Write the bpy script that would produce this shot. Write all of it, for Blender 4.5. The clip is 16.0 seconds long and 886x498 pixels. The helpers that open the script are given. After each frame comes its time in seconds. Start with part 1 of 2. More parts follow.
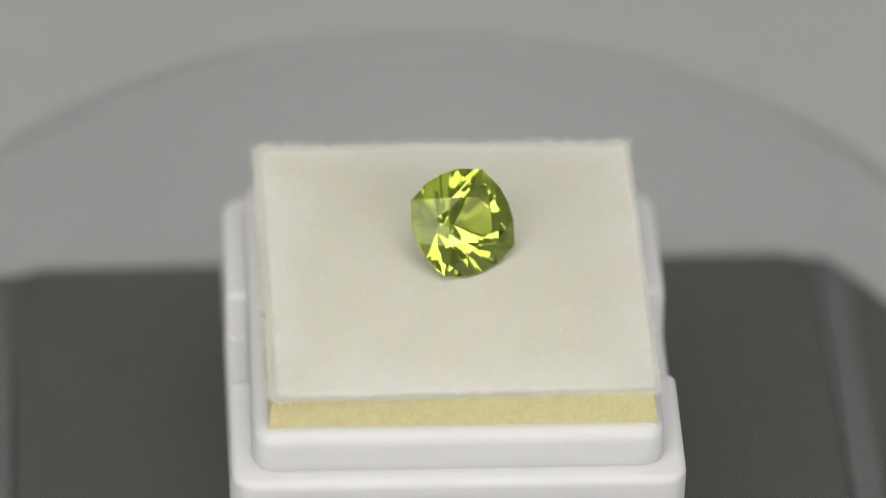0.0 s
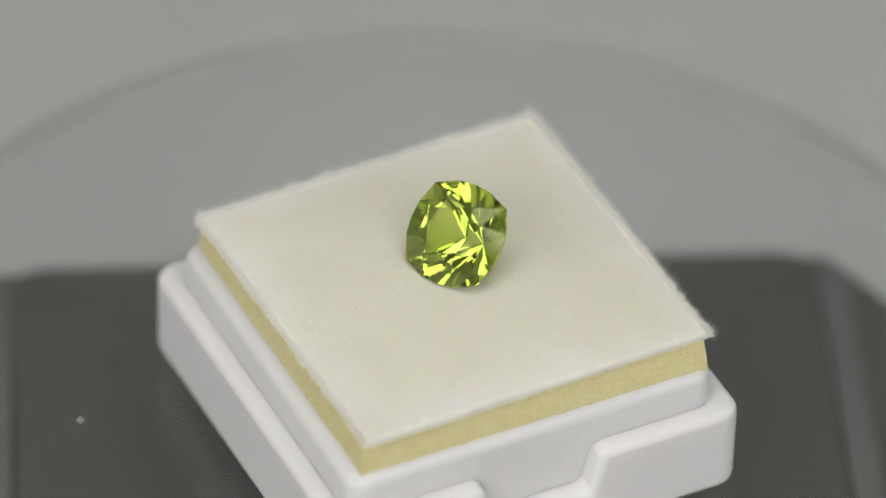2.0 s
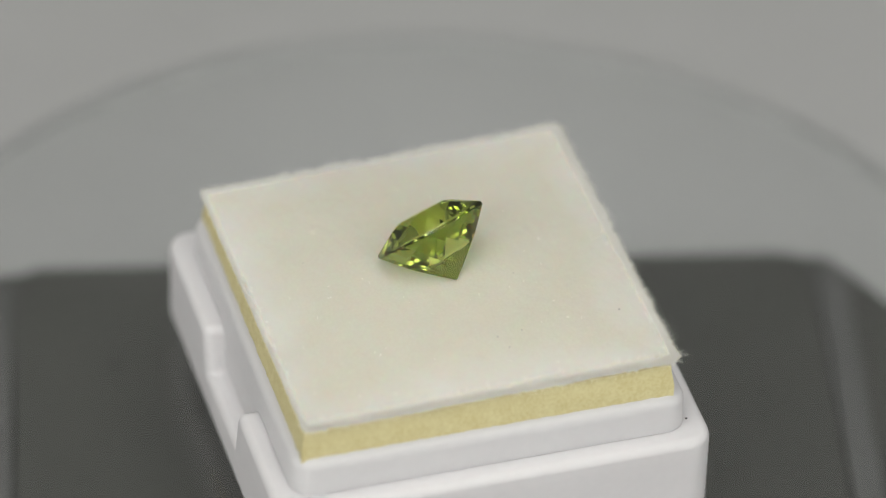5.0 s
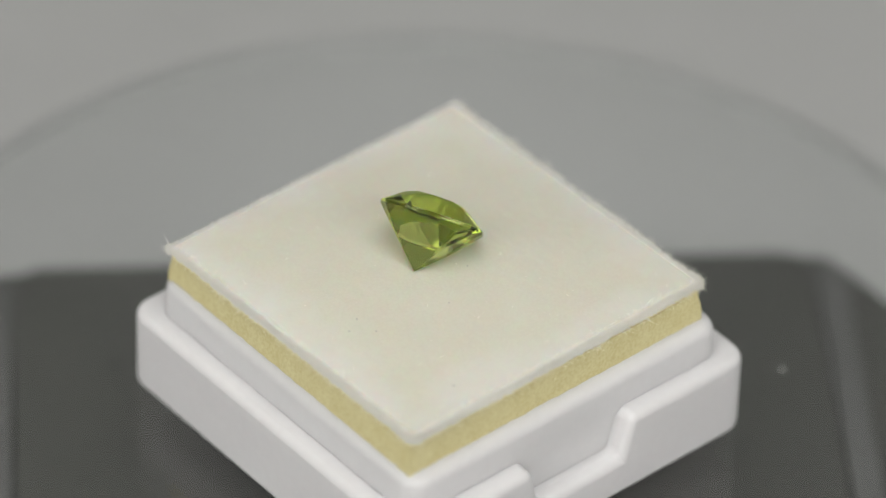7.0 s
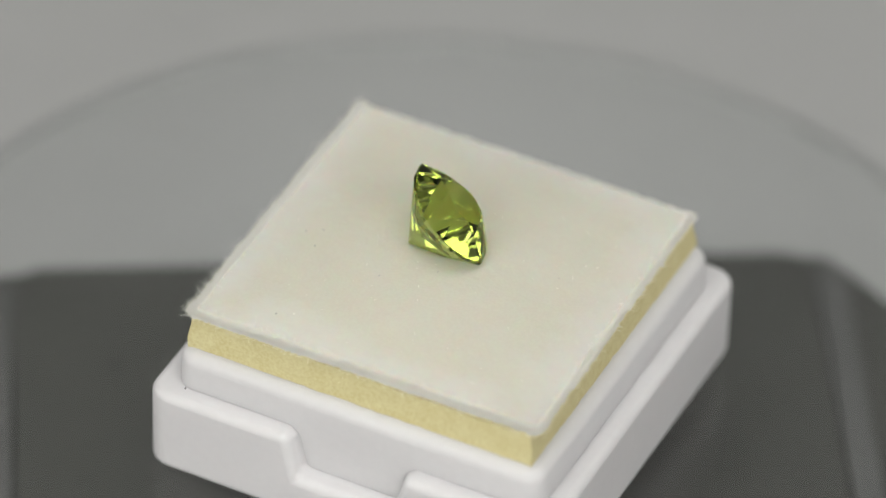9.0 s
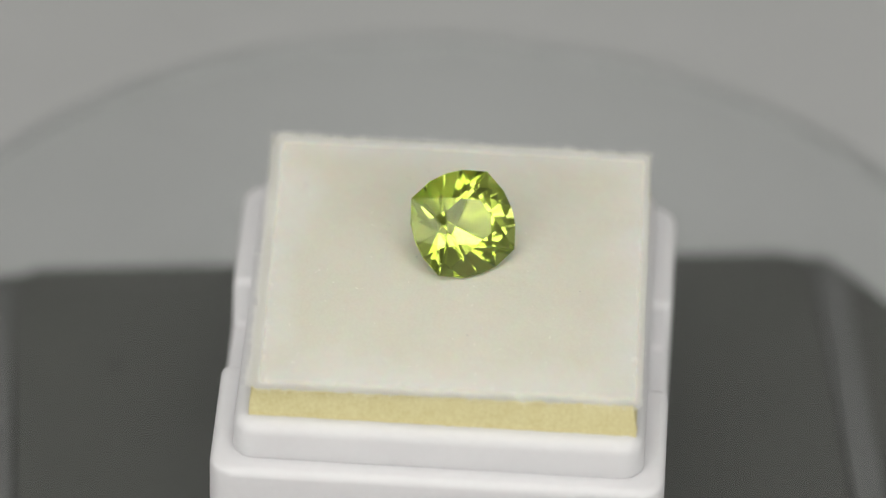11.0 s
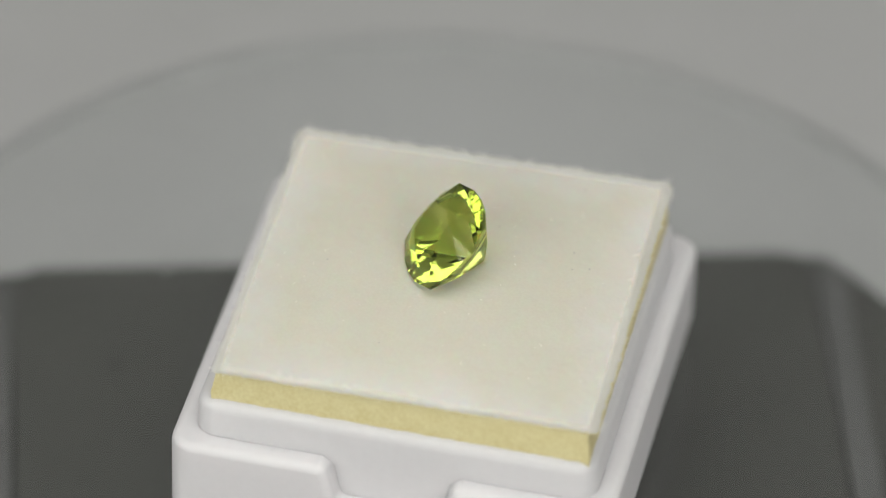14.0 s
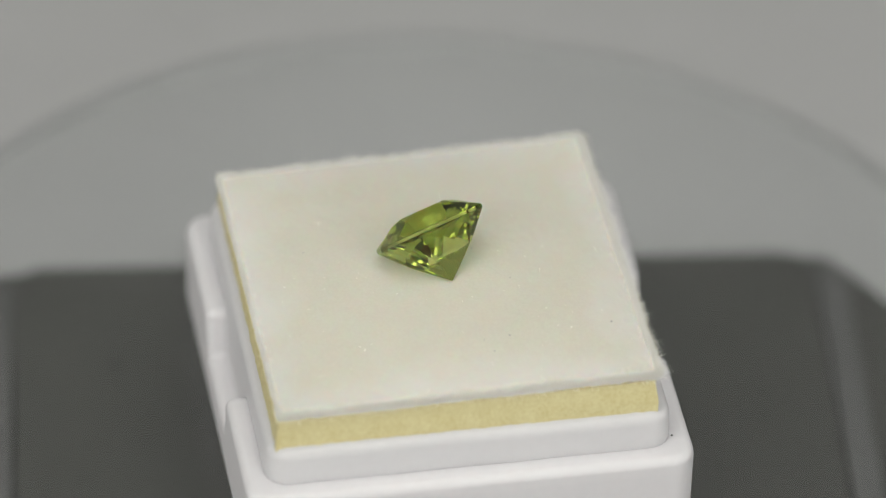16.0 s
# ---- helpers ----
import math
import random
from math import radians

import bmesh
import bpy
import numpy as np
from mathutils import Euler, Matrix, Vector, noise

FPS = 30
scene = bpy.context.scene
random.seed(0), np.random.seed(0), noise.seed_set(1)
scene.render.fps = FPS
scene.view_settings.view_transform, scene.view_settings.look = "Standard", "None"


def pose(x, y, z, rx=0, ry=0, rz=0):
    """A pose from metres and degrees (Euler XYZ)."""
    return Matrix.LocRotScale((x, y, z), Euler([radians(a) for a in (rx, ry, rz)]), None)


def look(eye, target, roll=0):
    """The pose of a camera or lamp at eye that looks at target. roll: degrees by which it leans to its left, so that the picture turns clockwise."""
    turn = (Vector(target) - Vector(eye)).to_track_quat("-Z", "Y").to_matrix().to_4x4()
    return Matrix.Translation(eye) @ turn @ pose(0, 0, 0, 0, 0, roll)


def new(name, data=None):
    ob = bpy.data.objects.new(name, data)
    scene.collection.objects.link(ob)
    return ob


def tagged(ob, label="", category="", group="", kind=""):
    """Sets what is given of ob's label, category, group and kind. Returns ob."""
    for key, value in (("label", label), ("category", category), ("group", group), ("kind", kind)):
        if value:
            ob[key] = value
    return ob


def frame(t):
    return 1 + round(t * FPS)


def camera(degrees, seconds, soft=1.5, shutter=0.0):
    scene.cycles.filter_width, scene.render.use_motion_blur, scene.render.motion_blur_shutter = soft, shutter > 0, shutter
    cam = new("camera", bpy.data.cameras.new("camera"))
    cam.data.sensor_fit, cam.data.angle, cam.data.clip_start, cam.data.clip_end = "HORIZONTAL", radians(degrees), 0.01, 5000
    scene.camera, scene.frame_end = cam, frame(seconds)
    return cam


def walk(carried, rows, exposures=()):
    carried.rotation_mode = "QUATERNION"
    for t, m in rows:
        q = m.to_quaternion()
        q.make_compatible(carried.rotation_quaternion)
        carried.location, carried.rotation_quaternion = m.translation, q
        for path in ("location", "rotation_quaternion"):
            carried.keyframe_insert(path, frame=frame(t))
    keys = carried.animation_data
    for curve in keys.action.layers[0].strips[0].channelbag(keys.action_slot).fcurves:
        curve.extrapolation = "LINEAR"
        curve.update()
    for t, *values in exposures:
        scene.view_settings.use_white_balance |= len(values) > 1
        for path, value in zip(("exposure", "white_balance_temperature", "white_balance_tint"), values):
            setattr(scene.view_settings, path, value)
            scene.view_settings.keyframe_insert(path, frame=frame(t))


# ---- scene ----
MM = 0.001
TOP = 12.9          # velvet edge above the disc's upper face, mm
TURN0, RATE = 94.13, 33.30   # turntable's angle at the start, degrees a second

# ---- camera: stands still on a stand, macro lens ----
cam = camera(8.661, 16.0, 1.2)
EL, DIST = radians(39.873), 412.7
AIM = Vector((-0.127, 0.0, 1.802 + TOP)) * MM
EYE = AIM - Vector((0, math.cos(EL), -math.sin(EL))) * DIST * MM
STAND = look(EYE, AIM, 1.851)
walk(cam, [(0, STAND), (16, STAND)],
     [(0, 0.0), (1, 0.0), (2, -0.04), (3, -0.06), (4.5, -0.03), (7.5, 0.0), (9, 0.0), (12, 0.02), (13, -0.02), (14.5, -0.02), (16, -0.02)])
cam.data.dof.use_dof = True
cam.data.dof.focus_distance = 0.4100
cam.data.dof.aperture_fstop = 14.0

# ---- light: softboxes inside added bounce walls ----
world = bpy.data.worlds.new("world")
scene.world = world
world.use_nodes = True
world.node_tree.nodes["Background"].inputs[0].default_value = (0.9, 0.95, 1.0, 1)
world.node_tree.nodes["Background"].inputs[1].default_value = 0.3


def softbox(name, eye, target, w, h, watts, colour=(1.0, 0.985, 0.945)):
    data = bpy.data.lights.new(name, "AREA")
    data.shape, data.size, data.size_y = "RECTANGLE", w, h
    data.energy, data.color = watts, colour
    ob = new(name, data)
    ob.matrix_world = look(eye, target)
    return ob


softbox("softbox_light", (-0.325, -0.464, 0.411), (0, 0, 0.015), 0.47, 0.35, 1.58)
softbox("softbox_light", (0.310, -0.496, 0.417), (0, 0, 0.015), 0.37, 0.29, 1.26)
softbox("softbox_light", (0.0, -0.15, 0.77), (0, 0, 0.01), 0.54, 0.50, 2.55)


# ---- materials ----
def material(name, colour, rough=0.5, **more):
    m = bpy.data.materials.new(name)
    m.use_nodes = True
    b = m.node_tree.nodes["Principled BSDF"]
    b.inputs["Base Color"].default_value = (*colour, 1)
    b.inputs["Roughness"].default_value = rough
    for key, value in more.items():
        b.inputs[key.replace("_", " ")].default_value = value
    return m


def grain(m, scale, dark, light, bump=0.0, bump_scale=None, dist=0.0001, detail=4.0, lo=0.3, hi=0.7, second=None):
    """Colour variation from noise in object space, with a finer relief."""
    t = m.node_tree
    b = t.nodes["Principled BSDF"]
    co = t.nodes.new("ShaderNodeTexCoord")
    n = t.nodes.new("ShaderNodeTexNoise")
    n.inputs["Scale"].default_value, n.inputs["Detail"].default_value = scale, detail
    t.links.new(co.outputs["Object"], n.inputs["Vector"])
    r = t.nodes.new("ShaderNodeValToRGB")
    r.color_ramp.elements[0].position, r.color_ramp.elements[1].position = lo, hi
    r.color_ramp.elements[0].color, r.color_ramp.elements[1].color = (*dark, 1), (*light, 1)
    t.links.new(n.outputs["Fac"], r.inputs["Fac"])
    out = r.outputs["Color"]
    if second:
        s2, d2, l2, amount = second
        n2 = t.nodes.new("ShaderNodeTexNoise")
        n2.inputs["Scale"].default_value, n2.inputs["Detail"].default_value = s2, 3.0
        t.links.new(co.outputs["Object"], n2.inputs["Vector"])
        r2 = t.nodes.new("ShaderNodeValToRGB")
        r2.color_ramp.elements[0].position, r2.color_ramp.elements[1].position = 0.35, 0.65
        r2.color_ramp.elements[0].color, r2.color_ramp.elements[1].color = (*d2, 1), (*l2, 1)
        t.links.new(n2.outputs["Fac"], r2.inputs["Fac"])
        mix = t.nodes.new("ShaderNodeMix")
        mix.data_type = "RGBA"
        mix.inputs["Factor"].default_value = amount
        t.links.new(out, mix.inputs["A"])
        t.links.new(r2.outputs["Color"], mix.inputs["B"])
        out = mix.outputs["Result"]
    t.links.new(out, b.inputs["Base Color"])
    if bump:
        nb = t.nodes.new("ShaderNodeTexNoise")
        nb.inputs["Scale"].default_value, nb.inputs["Detail"].default_value = bump_scale or scale * 4, 3.0
        t.links.new(co.outputs["Object"], nb.inputs["Vector"])
        bp = t.nodes.new("ShaderNodeBump")
        bp.inputs["Strength"].default_value, bp.inputs["Distance"].default_value = bump, dist
        t.links.new(nb.outputs["Fac"], bp.inputs["Height"])
        t.links.new(bp.outputs["Normal"], b.inputs["Normal"])
    return m


PLASTIC = grain(material("white_plastic", (0.77, 0.76, 0.77), 0.45, Subsurface_Weight=0.6, Subsurface_Scale=0.002, Subsurface_Radius=(1.0, 0.95, 0.95)), 130, (0.775, 0.762, 0.778), (0.81, 0.80, 0.813),
                0.15, 500, 0.00006, second=(1500, (0.775, 0.765, 0.775), (0.805, 0.795, 0.805), 0.4))
FOAM = grain(material("yellow_foam", (0.7, 0.6, 0.3), 0.75), 900, (0.75, 0.66, 0.32), (0.83, 0.755, 0.415),
             0.35, 2600, 0.00007, second=(4500, (0.66, 0.57, 0.26), (0.84, 0.785, 0.47), 0.4))
VELVET = grain(material("cream_velvet", (0.8, 0.77, 0.68), 0.95, Sheen_Weight=0.06, Sheen_Roughness=0.6, Subsurface_Weight=0.3, Subsurface_Scale=0.0004), 220, (0.715, 0.698, 0.575), (0.76, 0.745, 0.63),
               0.25, 3500, 0.00008, second=(5000, (0.70, 0.675, 0.575), (0.765, 0.75, 0.655), 0.35))
nt = VELVET.node_tree
co = nt.nodes.new("ShaderNodeTexCoord")
sep = nt.nodes.new("ShaderNodeSeparateXYZ")
nt.links.new(co.outputs["Object"], sep.inputs[0])


def node_math(tree, op, a, b):
    n = tree.nodes.new("ShaderNodeMath")
    n.operation = op
    for k, v in enumerate((a, b)):
        if isinstance(v, (int, float)):
            n.inputs[k].default_value = v
        else:
            tree.links.new(v, n.inputs[k])
    return n.outputs[0]


# cloth colour gets paler towards the cover's edges, with an uneven border
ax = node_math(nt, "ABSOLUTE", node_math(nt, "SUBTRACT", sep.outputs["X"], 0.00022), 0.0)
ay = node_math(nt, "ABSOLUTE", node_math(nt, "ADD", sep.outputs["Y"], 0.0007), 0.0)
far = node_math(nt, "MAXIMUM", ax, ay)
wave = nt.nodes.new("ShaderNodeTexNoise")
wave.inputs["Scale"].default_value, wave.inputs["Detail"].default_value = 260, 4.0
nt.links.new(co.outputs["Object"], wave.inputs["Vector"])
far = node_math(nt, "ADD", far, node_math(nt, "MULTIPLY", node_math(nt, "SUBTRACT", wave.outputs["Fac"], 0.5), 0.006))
edge_band = nt.nodes.new("ShaderNodeMapRange")
edge_band.inputs["From Min"].default_value, edge_band.inputs["From Max"].default_value = 0.0098, 0.0142
nt.links.new(far, edge_band.inputs["Value"])
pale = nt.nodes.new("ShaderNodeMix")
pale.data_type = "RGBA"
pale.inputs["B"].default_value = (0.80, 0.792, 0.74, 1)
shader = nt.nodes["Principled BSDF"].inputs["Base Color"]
nt.links.new(edge_band.outputs["Result"], pale.inputs["Factor"])
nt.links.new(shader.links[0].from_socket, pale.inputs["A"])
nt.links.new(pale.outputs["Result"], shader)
FIBRE = grain(material("velvet_fibre", (0.9, 0.9, 0.86), 0.8, Sheen_Weight=0.3), 900, (0.745, 0.736, 0.685), (0.78, 0.771, 0.725))
hair = FIBRE.node_tree.nodes.new("ShaderNodeBsdfDiffuse")
upward = FIBRE.node_tree.nodes.new("ShaderNodeCombineXYZ")
upward.inputs["Z"].default_value = 1.0
tone = FIBRE.node_tree.nodes["Principled BSDF"].inputs["Base Color"].links[0].from_socket
FIBRE.node_tree.links.new(upward.outputs[0], hair.inputs["Normal"])
FIBRE.node_tree.links.new(tone, hair.inputs["Color"])
glow_through = FIBRE.node_tree.nodes.new("ShaderNodeBsdfTranslucent")
downward = FIBRE.node_tree.nodes.new("ShaderNodeCombineXYZ")
downward.inputs["Z"].default_value = -1.0
FIBRE.node_tree.links.new(downward.outputs[0], glow_through.inputs["Normal"])
FIBRE.node_tree.links.new(tone, glow_through.inputs["Color"])
both = FIBRE.node_tree.nodes.new("ShaderNodeAddShader")
FIBRE.node_tree.links.new(hair.outputs[0], both.inputs[0])
FIBRE.node_tree.links.new(glow_through.outputs[0], both.inputs[1])
FIBRE.node_tree.links.new(both.outputs[0], FIBRE.node_tree.nodes["Material Output"].inputs["Surface"])
GEM = bpy.data.materials.new("green_gemstone")
GEM.use_nodes = True
gem_nodes = GEM.node_tree.nodes
polish = gem_nodes["Principled BSDF"]
polish.inputs["Base Color"].default_value = (0.81, 0.87, 0.47, 1)
polish.inputs["Roughness"].default_value, polish.inputs["IOR"].default_value = 0.0, 1.67
polish.inputs["Transmission Weight"].default_value = 1.0
crystal = gem_nodes.new("ShaderNodeBsdfGlass")
crystal.inputs["Color"].default_value = (0.82, 0.88, 0.49, 1)
crystal.inputs["Roughness"].default_value, crystal.inputs["IOR"].default_value = 0.0, 1.67
stone = gem_nodes.new("ShaderNodeMixShader")
stone.inputs[0].default_value = 0.8
GEM.node_tree.links.new(polish.outputs[0], stone.inputs[1])
GEM.node_tree.links.new(crystal.outputs[0], stone.inputs[2])
GEM.node_tree.links.new(stone.outputs[0], gem_nodes["Material Output"].inputs["Surface"])
ACRYLIC = material("clear_acrylic", (0.93, 0.945, 0.94), 0.0, IOR=1.49, Transmission_Weight=1.0)
ACRYLIC_RIM = grain(material("ground_acrylic_rim", (0.8, 0.82, 0.82), 0.85, IOR=1.49, Transmission_Weight=0.6, Specular_IOR_Level=0.2), 300, (0.40, 0.41, 0.405), (0.435, 0.445, 0.44), 0.2, 2500, 0.00005)
BASE_DARK = grain(material("dark_base_plastic", (0.06, 0.06, 0.055), 0.55), 60, (0.047, 0.047, 0.0425), (0.053, 0.053, 0.0485), 0.2, 1800, 0.00005)
BASE_STRIP = grain(material("grey_trim_plastic", (0.10, 0.10, 0.10), 0.5), 90, (0.085, 0.085, 0.083), (0.097, 0.097, 0.095), 0.2, 1800, 0.00005)
TABLE = grain(material("grey_paper", (0.4, 0.4, 0.39), 0.8), 14, (0.428, 0.433, 0.430), (0.476, 0.481, 0.478), 0.2, 900, 0.0001,
              second=(300, (0.438, 0.443, 0.44), (0.476, 0.481, 0.478), 0.4))
# greys of the added, unseen surround, set for the light it bounces
BOUNCE_GREY = grain(material("grey_bounce", (0.42, 0.42, 0.42), 0.9), 8, (0.40, 0.40, 0.40), (0.45, 0.45, 0.45), 0.3, 700, 0.0005)
BOUNCE_PALE = grain(material("pale_bounce", (0.7, 0.7, 0.7), 0.9), 8, (0.66, 0.66, 0.66), (0.72, 0.72, 0.72), 0.3, 700, 0.0005)
SPECK_DARK = grain(material("dark_dust", (0.05, 0.045, 0.05), 0.8), 9000, (0.03, 0.03, 0.035), (0.09, 0.08, 0.08))
SPECK_BLACK = grain(material("black_dust", (0.006, 0.006, 0.006), 0.9), 5000, (0.004, 0.004, 0.004), (0.012, 0.012, 0.011))
SPECK_GREY = grain(material("grey_lint", (0.3, 0.29, 0.28), 0.9), 9000, (0.36, 0.34, 0.33), (0.48, 0.46, 0.44))
GLINT = material("foam_glint", (0.95, 0.93, 0.85), 0.15)
SPECK_LIGHT = grain(material("pale_dust", (0.85, 0.85, 0.85), 0.7), 9000, (0.75, 0.75, 0.75), (0.9, 0.9, 0.9))


# ---- mesh helpers (millimetres in, metres out) ----
def part(name, bm, mat, parent=None, label="", smooth=False):
    me = bpy.data.meshes.new(name)
    for f in bm.faces:
        f.smooth = smooth
    bm.to_mesh(me)
    bm.free()
    me.materials.append(mat)
    ob = new(name, me)
    ob.parent = parent
    if label:
        tagged(ob, label)
    return ob


def raw_part(name, verts, faces, mat, parent=None, label="", smooth=False, solid=True):
    me = bpy.data.meshes.new(name)
    me.from_pydata([tuple(v) for v in verts], [], faces)
    if solid:
        b = bmesh.new()
        b.from_mesh(me)
        bmesh.ops.recalc_face_normals(b, faces=b.faces)
        b.to_mesh(me)
        b.free()
    me.update()
    if smooth:
        me.polygons.foreach_set("use_smooth", [True] * len(me.polygons))
    me.materials.append(mat)
    ob = new(name, me)
    ob.parent = parent
    if label:
        tagged(ob, label)
    return ob


def rounded_square(half, r, n=6):
    pts = []
    for k in range(4):
        cx, cy = ((half - r) * s for s in ((1, 1), (-1, 1), (-1, -1), (1, -1))[k])
        for i in range(n + 1):
            a = radians(90 * k + 90 * i / n)
            pts.append((cx + r * math.cos(a), cy + r * math.sin(a)))
    return pts


def prism(bm, outline, z0, z1, dx=0.0, dy=0.0):
    low = [bm.verts.new(((x + dx) * MM, (y + dy) * MM, z0 * MM)) for x, y in outline]
    high = [bm.verts.new(((x + dx) * MM, (y + dy) * MM, z1 * MM)) for x, y in outline]
    n = len(low)
    for i in range(n):
        bm.faces.new((low[i], low[(i + 1) % n], high[(i + 1) % n], high[i]))
    bm.faces.new(high)
    bm.faces.new(low[::-1])
    return bm


def cut(ob, cutters):
    """Take the cutters' solids out of ob's mesh."""
    for c in cutters:
        m = ob.modifiers.new("cut", "BOOLEAN")
        m.operation, m.object, m.solver = "DIFFERENCE", c, "EXACT"
    bpy.context.view_layer.update()
    me = bpy.data.meshes.new_from_object(ob.evaluated_get(bpy.context.evaluated_depsgraph_get()))
    ob.modifiers.clear()
    ob.data = me
    for c in cutters:
        bpy.data.objects.remove(c)
    return ob


def soften(ob, width, segments=3, angle=40):
    b = ob.modifiers.new("bevel", "BEVEL")
    b.width, b.segments, b.limit_method, b.angle_limit = width * MM, segments, "ANGLE", radians(angle)
    b.harden_normals = True
    ob.data.polygons.foreach_set("use_smooth", [True] * len(ob.data.polygons))
    return ob


def empty(name, *tags, **more):
    return tagged(new(name), *tags, **more)


# ---- setting: table, closed in by unseen walls and roof added for bounce light ----
FLOOR_Z = -26.0


def slab(name, x0, x1, y0, y1, z0, z1, mat, label):
    bm = bmesh.new()
    prism(bm, [(x0, y0), (x1, y0), (x1, y1), (x0, y1)], z0, z1)
    return tagged(part(name, bm, mat), label, name.split("_")[0], kind="structure")


slab("floor", -700, 700, -700, 700, FLOOR_Z - 20, FLOOR_Z, TABLE, "matt grey paper covering the table top")
slab("wall_north", -700, 700, 700, 715, FLOOR_Z - 20, 800, TABLE, "unseen grey paper backdrop added behind the turntable")
slab("wall_south", -700, 700, -715, -700, FLOOR_Z - 20, 800, BOUNCE_GREY, "unseen grey front wall added to set the bounce light")
slab("wall_west", -715, -700, -715, 715, FLOOR_Z - 20, 800, BOUNCE_PALE, "unseen pale side wall added to bounce light")
slab("wall_east", 700, 715, -715, 715, FLOOR_Z - 20, 800, BOUNCE_PALE, "unseen pale side wall added to bounce light")
slab("ceiling", -715, 715, -715, 715, 800, 815, BOUNCE_PALE, "unseen pale roof added to bounce light")


# ---- turntable: dark motor base below, clear disc above ----
def turntable():
    root = empty("turntable", "motorised turntable with dark grey base and clear acrylic disc", "turntable")
    root.matrix_world = pose(0, 0, 0, 0, 0, 4.9)
    R, CHORD, ZT = 43.6, 29.5, TOP - 25.0

    def d_shape(r, chord, n=96):
        a0 = math.asin(chord / r)
        pts = []
        for i in range(n + 1):
            a = math.pi - a0 + (math.pi + 2 * a0) * i / n
            pts.append((r * math.cos(a), r * math.sin(a)))
        return pts

    bm = bmesh.new()
    prism(bm, d_shape(R, CHORD), FLOOR_Z, ZT - 0.6)
    soften(part("body", bm, BASE_DARK, root), 0.8, 3)
    # raised middle plate between the two side trims
    bm = bmesh.new()
    pts = [(-30.85, -29), (30.85, -29), (30.85, 26.4)]
    for i in range(7):
        a = radians(90 * i / 6)
        pts.append((28.35 + 2.5 * math.cos(a), 26.6 + 2.5 * math.sin(a)))
    for i in range(7):
        a = radians(90 + 90 * i / 6)
        pts.append((-28.35 + 2.5 * math.cos(a), 26.6 + 2.5 * math.sin(a)))
    prism(bm, pts, ZT - 0.9, ZT)
    soften(part("top_plate", bm, BASE_DARK, root), 0.3, 2)
    for s in (-1, 1):
        bm = bmesh.new()
        x0, x1 = sorted((s * 31.0, s * 33.4))
        prism(bm, [(x0, -24), (x1, -24), (x1, 26.2), (x0, 27.9)] if s > 0 else [(x0, -24), (x1, -24), (x1, 27.9), (x0, 26.2)], ZT - 0.9, ZT - 0.15)
        soften(part("side_trim", bm, BASE_STRIP, root, "lighter grey trim strip"), 0.25, 2)
    # hub that carries the disc
    bm = bmesh.new()
    ring = [(5.5 * math.cos(radians(a)), 5.5 * math.sin(radians(a))) for a in range(0, 360, 10)]
    prism(bm, ring, ZT - 0.2, -3.05)
    soften(part("hub", bm, BASE_DARK, root), 0.3, 2)
    return root


table = turntable()


def turntable_disc():
    """Clear round plate with polished, slightly rounded rim; its upper face is at height 0."""
    prof = [(0, 0)] + [(43.2 + 1.5 * math.sin(radians(a)), -1.5 + 1.5 * math.cos(radians(a))) for a in range(0, 181, 12)] + [(0, -3.0)]
    n = 256
    verts, faces = [(0, 0, 0)], []
    rings = []
    for r, z in prof[1:-1]:
        rings.append(len(verts))
        verts += [(r * MM * math.cos(2 * math.pi * i / n), r * MM * math.sin(2 * math.pi * i / n), z * MM) for i in range(n)]
    verts.append((0, 0, -3 * MM))
    last = len(verts) - 1
    for i in range(n):
        j = (i + 1) % n
        faces.append((0, rings[0] + i, rings[0] + j))
        for a, b in zip(rings, rings[1:]):
            faces.append((a + i, b + i, b + j, a + j))
        faces.append((rings[-1] + i, last, rings[-1] + j))
    ob = raw_part("disc", verts, faces, ACRYLIC, table, "clear acrylic disc with a ground rim")
    ob.data.materials.append(ACRYLIC_RIM)
    for f in ob.data.polygons:
        if abs(f.normal.z) < 0.9999:
            f.material_index = 1
    ob.data.polygons.foreach_set("use_smooth", [abs(f.normal.z) < 0.9999 for f in ob.data.polygons])
    ob.visible_shadow = False
    return ob


disc = turntable_disc()


# ---- gem box: white plastic base with a raised collar ----
BX, BY = -0.06, -0.49
FX, FY = 0.22, -0.70
LEDGE, NOTCH_Z, COLLAR_Z = 6.9, 3.4, 9.87


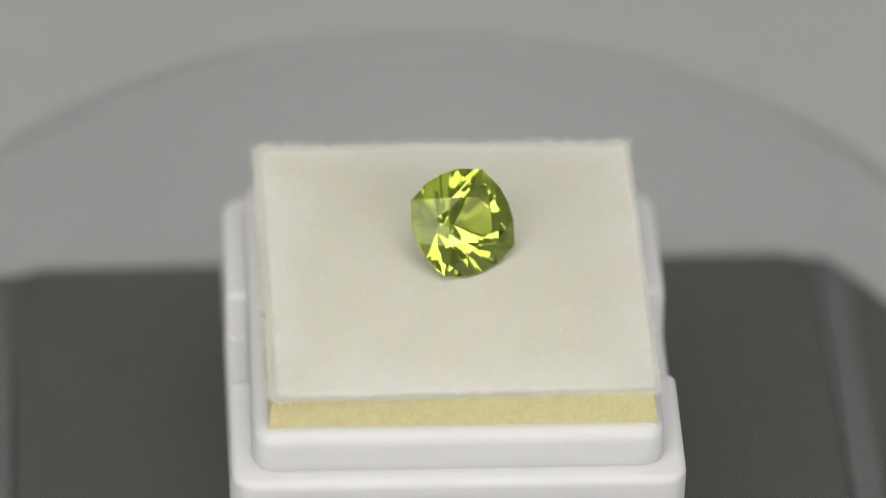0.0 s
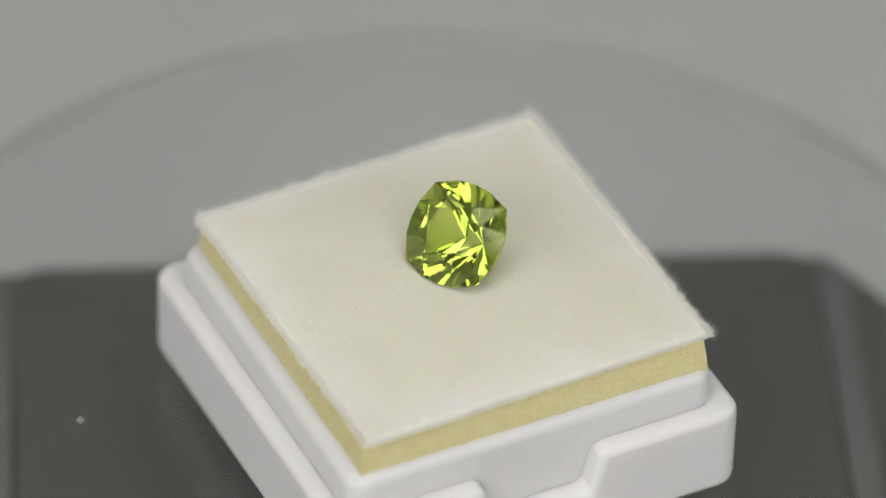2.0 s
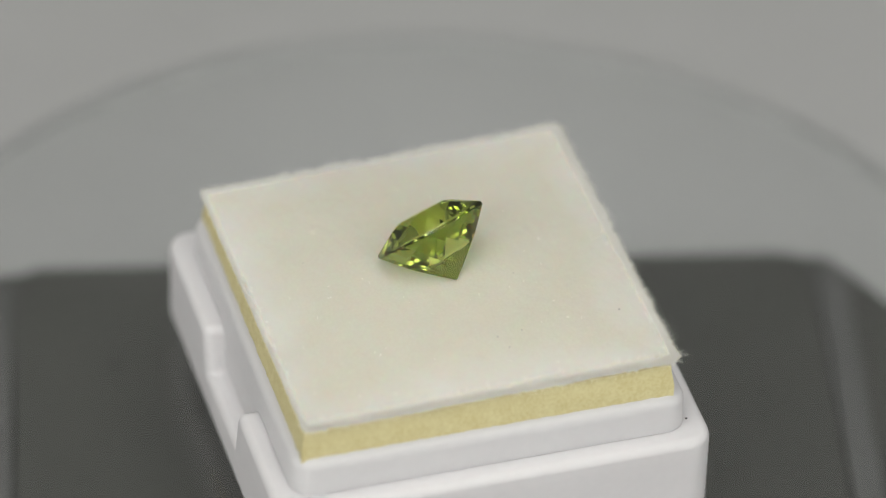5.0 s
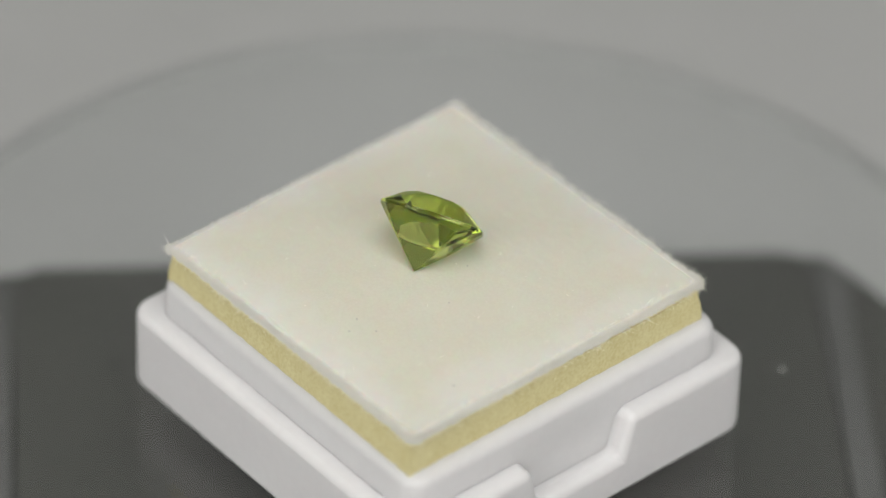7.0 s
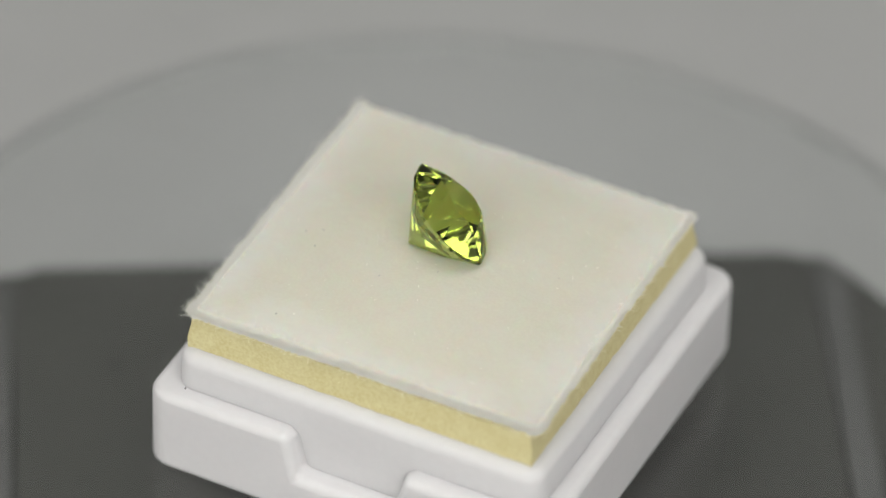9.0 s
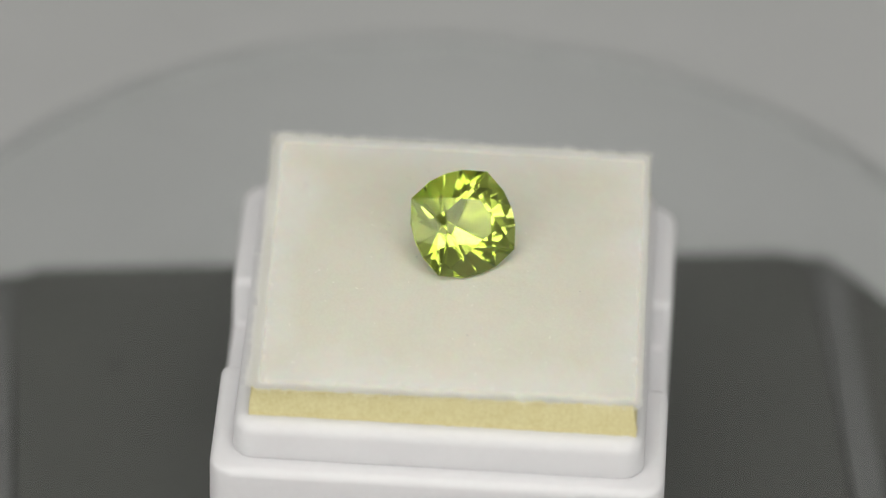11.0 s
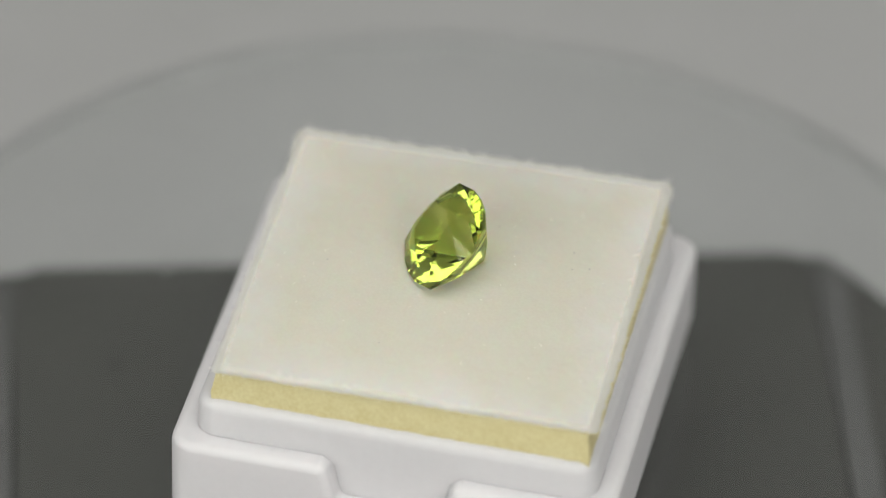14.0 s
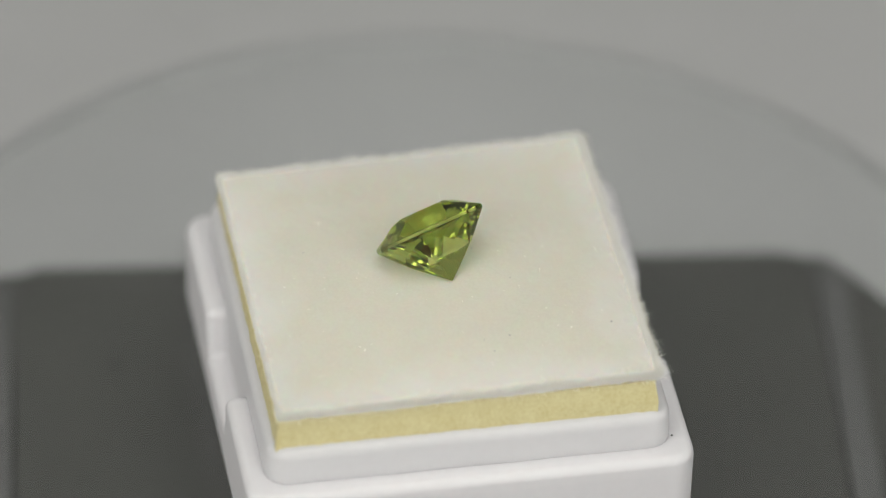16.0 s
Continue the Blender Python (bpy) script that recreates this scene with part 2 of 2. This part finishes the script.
def gem_box():
    root = empty("gem_box", "small square white plastic gem box standing on the clear disc", "box")
    bm = prism(bmesh.new(), rounded_square(15.86, 1.7), 0.02, LEDGE, BX, BY)
    body = part("base", bm, PLASTIC, root)
    cutters = []
    for s in (-1, 1):
        c = bmesh.new()
        y0, y1 = sorted((s * 14.2, s * 18))
        rows = []
        for half, z in ((3.75, NOTCH_Z), (4.55, LEDGE), (4.55, 12)):
            rows.append([c.verts.new(((x + BX) * MM, (y + BY) * MM, z * MM)) for x, y in ((-half, y0), (half, y0), (half, y1), (-half, y1))])
        for low, high in zip(rows, rows[1:]):
            for i in range(4):
                c.faces.new((low[i], low[(i + 1) % 4], high[(i + 1) % 4], high[i]))
        c.faces.new(rows[0][::-1])
        c.faces.new(rows[-1])
        cutters.append(part("cutter", c, PLASTIC))
    soften(cut(body, cutters), 0.65, 4, 35)
    profile = [(14.38, NOTCH_Z - 0.5), (14.36, LEDGE), (14.32, COLLAR_Z - 2.2), (14.3, COLLAR_Z - 1.0)]
    profile += [(13.2 + 1.1 * math.cos(radians(a)), COLLAR_Z - 1.0 + 1.0 * math.sin(radians(a))) for a in range(15, 91, 15)]
    profile += [(13.1, COLLAR_Z - 0.05), (13.1, 7.2)]
    verts, faces = [], []
    for half, z in profile:
        dx = (FX - BX) * min(1.0, max(0.0, (14.3 - half) / 1.2))
        dy = (FY - BY) * min(1.0, max(0.0, (14.3 - half) / 1.2))
        verts += [((x + BX + dx) * MM, (y + BY + dy) * MM, z * MM) for x, y in rounded_square(half, max(0.3, half - 12.7), 8)]
    n = 36
    for k in range(len(profile) - 1):
        for i in range(n):
            faces.append((k * n + i, k * n + (i + 1) % n, (k + 1) * n + (i + 1) % n, (k + 1) * n + i))
    faces.append(tuple(range((len(profile) - 1) * n, len(profile) * n)))
    faces.append(tuple(range(n - 1, -1, -1)))
    collar = raw_part("collar", verts, faces, PLASTIC, root, "", True)
    collar.data.set_sharp_from_angle(angle=radians(55))
    return root


box = gem_box()

# ---- gemstone ----
STONE_FACES = []


def gemstone():
    """Cushion-cut stone, faceted by cutting planes off a block; girdle plane at local z = 0."""
    NARROW, CROWN, PAV, RIM, LOW = 0.99, 1.50, 4.0, 0.20, -0.05
    root = empty("gemstone", "faceted yellow-green cushion-cut gemstone lying tilted on the velvet", "gemstone")
    bm = bmesh.new()
    bmesh.ops.create_cube(bm, size=14 * MM)

    def slice_off(co, no):
        res = bmesh.ops.bisect_plane(bm, geom=bm.verts[:] + bm.edges[:] + bm.faces[:], dist=1e-8, plane_co=co * MM, plane_no=no, clear_outer=True)
        edges = [e for e in res["geom_cut"] if isinstance(e, bmesh.types.BMEdge)]
        if edges:
            bmesh.ops.edgeloop_fill(bm, edges=edges)

    def facet(az, slope, r, z):
        """Cut by a plane through (r, z) on azimuth az, sloping by so many degrees; below the girdle slope < 0."""
        a, s = radians(az), radians(abs(slope))
        no = Vector((math.cos(a) * math.sin(s), math.sin(a) * math.sin(s), math.cos(s) * (1 if slope > 0 else -1)))
        slice_off(Vector((r * math.cos(a), r * math.sin(a), z)), no)

    def through_three(p, q, r):
        """Outward normal of the plane through three points."""
        no = (q - p).cross(r - p).normalized()
        return no if no.dot(p) > 0 else -no

    def at(az, r, z):
        return Vector((r * math.cos(radians(az)), r * math.sin(radians(az)), z))

    # eight-fold brilliant crown: kites, stars and upper girdle facets
    def octant(k, mirror):
        """Corners of one eighth of the stone, as a function of radius, azimuth and height."""
        return lambda r, az, z: at(90 * k + (-az if mirror else az), r, z)

    eighths = [octant(k, mirror) for k in range(4) for mirror in (False, True)]
    for p in eighths:
        for g, h in ((p(3.76, 0, 0), p(3.84, 19, 0)), (p(3.84, 19, 0), p(4.15, 45, 0))):
            slice_off(g, through_three(g, h, g + Vector((0, 0, 1))))
    slice_off(Vector((0, 0, CROWN)), Vector((0, 0, 1)))
    for p in eighths:
        tip, corner_tip, shoulder = p(1.72, 0, CROWN), p(1.78, 45, CROWN), p(2.45, 27, 1.215)
        middle, between, corner = p(3.76, 0, RIM), p(3.84, 19, RIM), p(4.15, 45, RIM)
        for three in ((tip, corner_tip, shoulder), (shoulder, middle, between), (shoulder, between, corner)):
            slice_off(three[0], through_three(*three))
    for k in range(4):
        for az, r, shoulder_r, shoulder_z in ((0, 3.76, 2.45 * math.cos(radians(27)), 1.215), (45, 4.15, 2.45 * math.cos(radians(18)), 1.215)):
            facet(90 * k + az, math.degrees(math.atan2(shoulder_z - RIM, r - shoulder_r)), r, RIM)
    for k in range(8):
        facet(45 * k, -45.0 if k % 2 == 0 else -41.5, 0, -PAV)
    for p in eighths:
        for g, h, slope in ((p(3.76, 0, LOW), p(3.84, 19, LOW), 46.0), (p(3.84, 19, LOW), p(4.15, 45, LOW), 49.5)):
            out = through_three(g, h, g + Vector((0, 0, 1)))
            no = out * math.sin(radians(slope)) - Vector((0, 0, math.cos(radians(slope))))
            slice_off(g, no)
    bmesh.ops.recalc_face_normals(bm, faces=bm.faces)
    for v in bm.verts:
        v.co.y *= NARROW
    zones = {"table_facet": [], "crown": [], "girdle": [], "pavilion": []}
    for f in bm.faces:
        z = f.normal.z
        zones["table_facet" if z > 0.999 else "crown" if z > 0.1 else "pavilion" if z < -0.1 else "girdle"].append([v.co.copy() for v in f.verts])
    bm.free()
    # lying on the velvet on its lower girdle and point
    az, el, sp = radians(206.006), radians(43.439), radians(5.24)
    n = Vector((math.cos(el) * math.cos(az), math.cos(el) * math.sin(az), math.sin(el)))
    u = Vector((-math.sin(az), math.cos(az), 0))
    w = n.cross(u)
    U, V = math.cos(sp) * u + math.sin(sp) * w, -math.sin(sp) * u + math.cos(sp) * w
    m = Matrix((U, V, n)).transposed().to_4x4()
    m.translation = Vector((0.286, -1.186, 3.955 + TOP)) * MM
    turned = m.to_3x3()
    for loops in zones.values():
        for loop in loops:
            face_no = (loop[1] - loop[0]).cross(loop[2] - loop[1])
            for i in range(2, len(loop)):
                face_no = max(face_no, (loop[i - 1] - loop[0]).cross(loop[i] - loop[i - 1]), key=lambda c: c.length)
            STONE_FACES.append(((m @ loop[0]) / MM, (turned @ face_no).normalized()))
    made = {}
    for name in ("crown", "girdle", "pavilion", "table_facet"):
        verts, faces, seen = [], [], {}
        for loop in zones[name]:
            for p in loop:
                key = tuple(round(c * 1e6) for c in p)
                if key not in seen:
                    seen[key] = len(verts)
                    verts.append(m @ p)
            face = []
            for p in loop:
                i = seen[tuple(round(c * 1e6) for c in p)]
                if i not in face:
                    face.append(i)
            if len(face) > 2:
                faces.append(tuple(face))
        made[name] = raw_part(name, verts, faces, GEM, made["crown"] if name == "table_facet" else root, "", False, False)
    return root


gem = gemstone()


def dented(x, y, z):
    """Height of the soft cloth at x, y: pressed down where the stone lies on it."""
    low, high = -1e9, 1e9
    for p, no in STONE_FACES:
        if abs(no.z) < 1e-4:
            continue
        h = p.z + (0.07 - no.x * (x - p.x) - no.y * (y - p.y)) / no.z
        if no.z < 0:
            low = max(low, h)
        else:
            high = min(high, h)
    return min(z, low - 0.03) if low < high else z


# ---- foam pad with a velvet cover ----
TILT = (0.008, 0.009)
CORNER = {(1, 1): (-0.14, 0.11), (-1, 1): (-0.29, -0.34), (-1, -1): (0.28, -0.21), (1, -1): (0.16, 0.04)}


def pad_place(u, v, half, shaped=True):
    """Plan place on the pad for u, v in -1..1; the cover's corners are cut unevenly."""
    x, y = FX + u * half, FY + v * half
    if shaped:
        for (a, b), (dx, dy) in CORNER.items():
            w = (1 + a * u) * (1 + b * v) / 4
            x, y = x + w * dx, y + w * dy
    return x, y


def velvet_height(u, v):
    """The cover swells towards its middle, where the stone lies."""
    rise = 1.33 * (max(0.0, 1 - u * u) * max(0.0, 1 - v * v)) ** 0.95
    return rise


def skirt(u, v):
    """Depth of the cover's turned-down edge, which differs from side to side."""
    sides = ((u, 0.80), (v, 0.78), (-u, 0.24), (-v, 0.42))
    w = [max(0.0, a) ** 12 + 1e-9 for a, _ in sides]
    return sum(k * d for k, (_, d) in zip(w, sides)) / sum(w)


def foam_pad():
    root = empty("foam_pad", "yellow foam pad with a cream velvet cover in the box", "pad")
    # foam core
    n, m = 70, 8
    verts, faces = [], []
    for k in range(m + 1):
        z = 7.3 + (TOP - 0.30 - 7.3) * k / m
        for i in range(4 * n):
            side, f = divmod(i, n)
            f = 2 * f / n - 1
            u, v = ((1, f), (-f, 1), (-1, -f), (f, -1))[side]
            x, y = pad_place(u, v, 13.2 + 0.26 * min(1.0, 2.6 * (1 - k / m)), False)
            q = Vector((x * 1.3, y * 1.3, z * 1.3))
            w = 0.07 * noise.noise(q) + 0.035 * noise.noise(q * 4)
            x, y = x + w * u, y + w * v
            low = z - max(0.0, skirt(u, v) - 0.34) * k / m
            verts.append((x * MM, y * MM, (low + TILT[0] * x + TILT[1] * y + (0.10 * noise.noise(q * 0.8) if k == m else 0)) * MM))
    r = 4 * n
    for k in range(m):
        for i in range(r):
            j = (i + 1) % r
            faces.append((k * r + i, k * r + j, (k + 1) * r + j, (k + 1) * r + i))
    faces.append(tuple(range(m * r, (m + 1) * r)))
    faces.append(tuple(range(r - 1, -1, -1)))
    raw_part("foam_core", verts, faces, FOAM, root, "pale yellow porous foam", True).data.set_sharp_from_angle(angle=radians(50))
    # velvet sheet, rolled over along its edges
    n = 180
    verts, faces = [], []

    def spread(k):
        q = 2 * k / n - 1
        return math.copysign(1 - (1 - abs(q)) ** 1.7, q)

    def sheet(i, j, drop):
        """drop 0: upper face; up to 1: down the turned edge."""
        u, v = spread(i), spread(j)
        x, y = pad_place(u, v, 13.3)
        e = max(abs(u), abs(v))
        q = Vector((x * 0.9, y * 0.9, 3.0))
        wob = 0.10 * noise.noise(q * 1.1) + 0.06 * noise.noise(q * 3.5)
        edge = max(0.0, (e - 0.976) / 0.024)
        inset = 0.04 * max(0.0, drop - 0.5)
        x, y = x + (wob - inset) * u * edge, y + (wob - inset) * v * edge
        roll = 0.30 * (1 - math.sqrt(max(0.0, 1 - edge * edge)))
        z = TOP + TILT[0] * x + TILT[1] * y + velvet_height(u, v) - roll + 0.05 * noise.noise(q * 0.45) + 0.02 * noise.noise(q * 2)
        if drop:
            low = TOP + TILT[0] * x + TILT[1] * y - max(0.26, 0.85 * skirt(u, v)) + 0.10 * noise.noise(q * 0.7) + 0.05 * noise.noise(q * 2.3)
            z += (low - z) * drop
        elif abs(x) < 7 and abs(y) < 7:
            z = dented(x, y, z)
        return (x * MM, y * MM, z * MM)

    w = n + 1
    verts += [sheet(i, j, 0) for j in range(w) for i in range(w)]
    for j in range(n):
        for i in range(n):
            faces.append((j * w + i, j * w + i + 1, (j + 1) * w + i + 1, (j + 1) * w + i))
    rim = [(i, 0) for i in range(n)] + [(n, k) for k in range(n)] + [(i, n) for i in range(n, 0, -1)] + [(0, k) for k in range(n, 0, -1)]
    rows = [[j * w + i for i, j in rim]]
    for drop in (0.33, 0.66, 1.0):
        rows.append(list(range(len(verts), len(verts) + len(rim))))
        verts += [sheet(i, j, drop) for i, j in rim]
    for top, low in zip(rows, rows[1:]):
        for k in range(len(rim)):
            h = (k + 1) % len(rim)
            faces.append((top[h], top[k], low[k], low[h]))
    under = range(len(verts), len(verts) + len(rim))
    verts += [verts[k] for k in rows[-1]]
    faces.append(tuple(reversed(under)))
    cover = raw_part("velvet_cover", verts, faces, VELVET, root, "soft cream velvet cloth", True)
    cover.data.set_sharp_from_angle(angle=radians(80))
    # loose pile along the cut edges; three of the sides are more frayed
    rng = random.Random(5)
    verts, faces = [], []

    def fibre(p, d, length, width, face):
        d = Vector(d).normalized()
        s = d.cross(Vector((rng.gauss(0, 1), rng.gauss(0, 1), rng.gauss(0, 1)))).normalized()
        bend = Vector((rng.gauss(0, 1), rng.gauss(0, 1), rng.gauss(0, 0.6))) * 0.18 * length
        if d.cross(s).dot(face) > 0:
            s = -s
        k = len(verts)
        mid, end = Vector(p) + d * length * 0.55 + bend * 0.4, Vector(p) + d * length + bend
        for c, r in ((Vector(p), width), (mid, width * 0.8)):
            verts.append(tuple((c - s * r) * MM))
            verts.append(tuple((c + s * r) * MM))
        verts.append(tuple(end * MM))
        faces.append((k, k + 1, k + 3, k + 2))
        faces.append((k + 2, k + 3, k + 4))

    for side in range(4):
        frayed = side != 3
        for _ in range(15000 if side < 2 else 11000):
            f = rng.uniform(-1, 1)
            back = 1 - abs(rng.gauss(0, 0.006 if rng.random() < 0.88 else 0.015))
            u, v = ((back, f), (f, back), (-back, f), (f, -back))[side]
            x, y = pad_place(u, v, 13.3)
            clump = 0.5 + 0.5 * noise.noise(Vector((x * 3.2, y * 3.2, side * 9.0)))
            at_corner = max(0.0, abs(f) - 0.9) * 10
            z = TOP + TILT[0] * x + TILT[1] * y + velvet_height(u, v) - 0.30 * (1 - math.sqrt(1 - min(1.0, max(0.0, (back - 0.976) / 0.024)) ** 2)) - rng.uniform(0.0, 0.26) * (1 if back > 0.99 else 0.08)
            out = ((1, 0), (0, 1), (-1, 0), (0, -1))[side]
            d = (out[0] * 0.8 + rng.gauss(0, 0.4), out[1] * 0.8 + rng.gauss(0, 0.4), rng.gauss(0.4, 0.3))
            length = 0.16 + (1.05, 1.05, 0.75, 0.36)[side] * clump * rng.random() + (0.32 * at_corner * rng.random() if frayed else 0)
            if frayed and rng.random() < 0.07:
                length += rng.uniform(0.2, 0.75) * clump
            face = Vector((out[0] * 0.7 + rng.gauss(0, 0.2), out[1] * 0.7 + rng.gauss(0, 0.2), 1)).normalized()
            fibre((x, y, z), d, length, rng.uniform(0.006, 0.011), face)
    # short nap all over the cloth
    for _ in range(160):
        u, v = rng.uniform(-0.97, 0.97), rng.uniform(-0.97, 0.97)
        x, y = pad_place(u, v, 13.3)
        z = TOP + TILT[0] * x + TILT[1] * y + velvet_height(u, v) - 0.02
        if dented(x, y, z) < z:
            continue
        fibre((x, y, z), (rng.gauss(0, 0.6), rng.gauss(0, 0.6), 0.5), rng.uniform(0.10, 0.22), rng.uniform(0.008, 0.014), Vector((0, 0, 1)))
    fuzz = tagged(raw_part("fringe", verts, faces, FIBRE, cover, "loose white pile fibres", True, False), kind="stuff")
    return root


pad = foam_pad()


# ---- dust, lint and glints ----
def speck(name, place, size, mat, seed, parent=None, flat=0.5):
    rng = random.Random(seed)
    bm = bmesh.new()
    bmesh.ops.create_icosphere(bm, subdivisions=1, radius=size * MM)
    for v in bm.verts:
        v.co = v.co * rng.uniform(0.65, 1.25)
        v.co.z *= flat
        v.co += Vector(place) * MM
    return part(name, bm, mat, parent)


def velvet_z(x, y):
    u, v = (x - FX) / 13.3, (y - FY) / 13.3
    return TOP + TILT[0] * x + TILT[1] * y + velvet_height(u, v) + 0.03


turning = [box, pad, gem]
turning.append(tagged(speck("dust_speck", (-23.45, 11.1, -3.07), 0.16, SPECK_LIGHT, 1), "pale dust speck clinging under the clear disc", "dust", "dust specks"))
turning.append(tagged(speck("dust_speck", (13.22, 13.98, LEDGE + 0.02), 0.09, SPECK_DARK, 2), "dark dust speck on the box ledge", "dust", "dust specks"))
turning.append(tagged(speck("dust_speck", (11.12, -15.2, LEDGE - 0.05), 0.10, SPECK_GREY, 3), "grey dust speck on the box ledge", "dust", "dust specks"))
for i, (x, y, r) in enumerate(((7.9, 10.45, 0.10), (-0.45, 1.95, 0.08), (-2.4, -9.7, 0.06), (3.05, 4.15, 0.08), (-8.0, -2.05, 0.06),
                               (9.0, 1.2, 0.07), (8.75, 3.05, 0.09), (10.1, 1.75, 0.08))):
    turning.append(tagged(speck("lint_speck", (x, y, velvet_z(x, y)), r * 0.8, SPECK_GREY, 10 + i), "tiny grey lint speck on the cream velvet", "lint", "lint specks"))
tagged(speck("dust_speck", (-24.5, 15.3, TOP - 25.0 + 0.05), 0.46, SPECK_BLACK, 30), "dark dust speck on the turntable base", "dust", "dust specks")
for i, p in enumerate(((-12.96, 0.39, 11.3), (8.26, -13.9, 10.6), (6.53, -13.9, 10.1), (-12.97, -3.92, 10.3), (-8.98, 12.5, 11.4), (-12.96, 12.47, 10.6),
                       (7.55, 12.5, 11.5), (11.31, 12.5, 10.3), (13.43, 4.23, 10.6), (13.44, 10.99, 11.3), (-12.97, 5.2, 10.7), (-2.1, -13.88, 10.3))):
    speck("glint", p, 0.08, GLINT, 50 + i, pad, 1.0)


# ---- everything on the disc turns with it ----
def motions():
    rows = [(k * 0.25, pose(0, 0, 0, 0, 0, TURN0 - RATE * k * 0.25)) for k in range(65)]
    for thing in turning:
        walk(thing, rows)
    walk(disc, [(k * 0.25, pose(0, 0, 0, 0, 0, TURN0 - 4.9 - RATE * k * 0.25)) for k in range(65)])


motions()
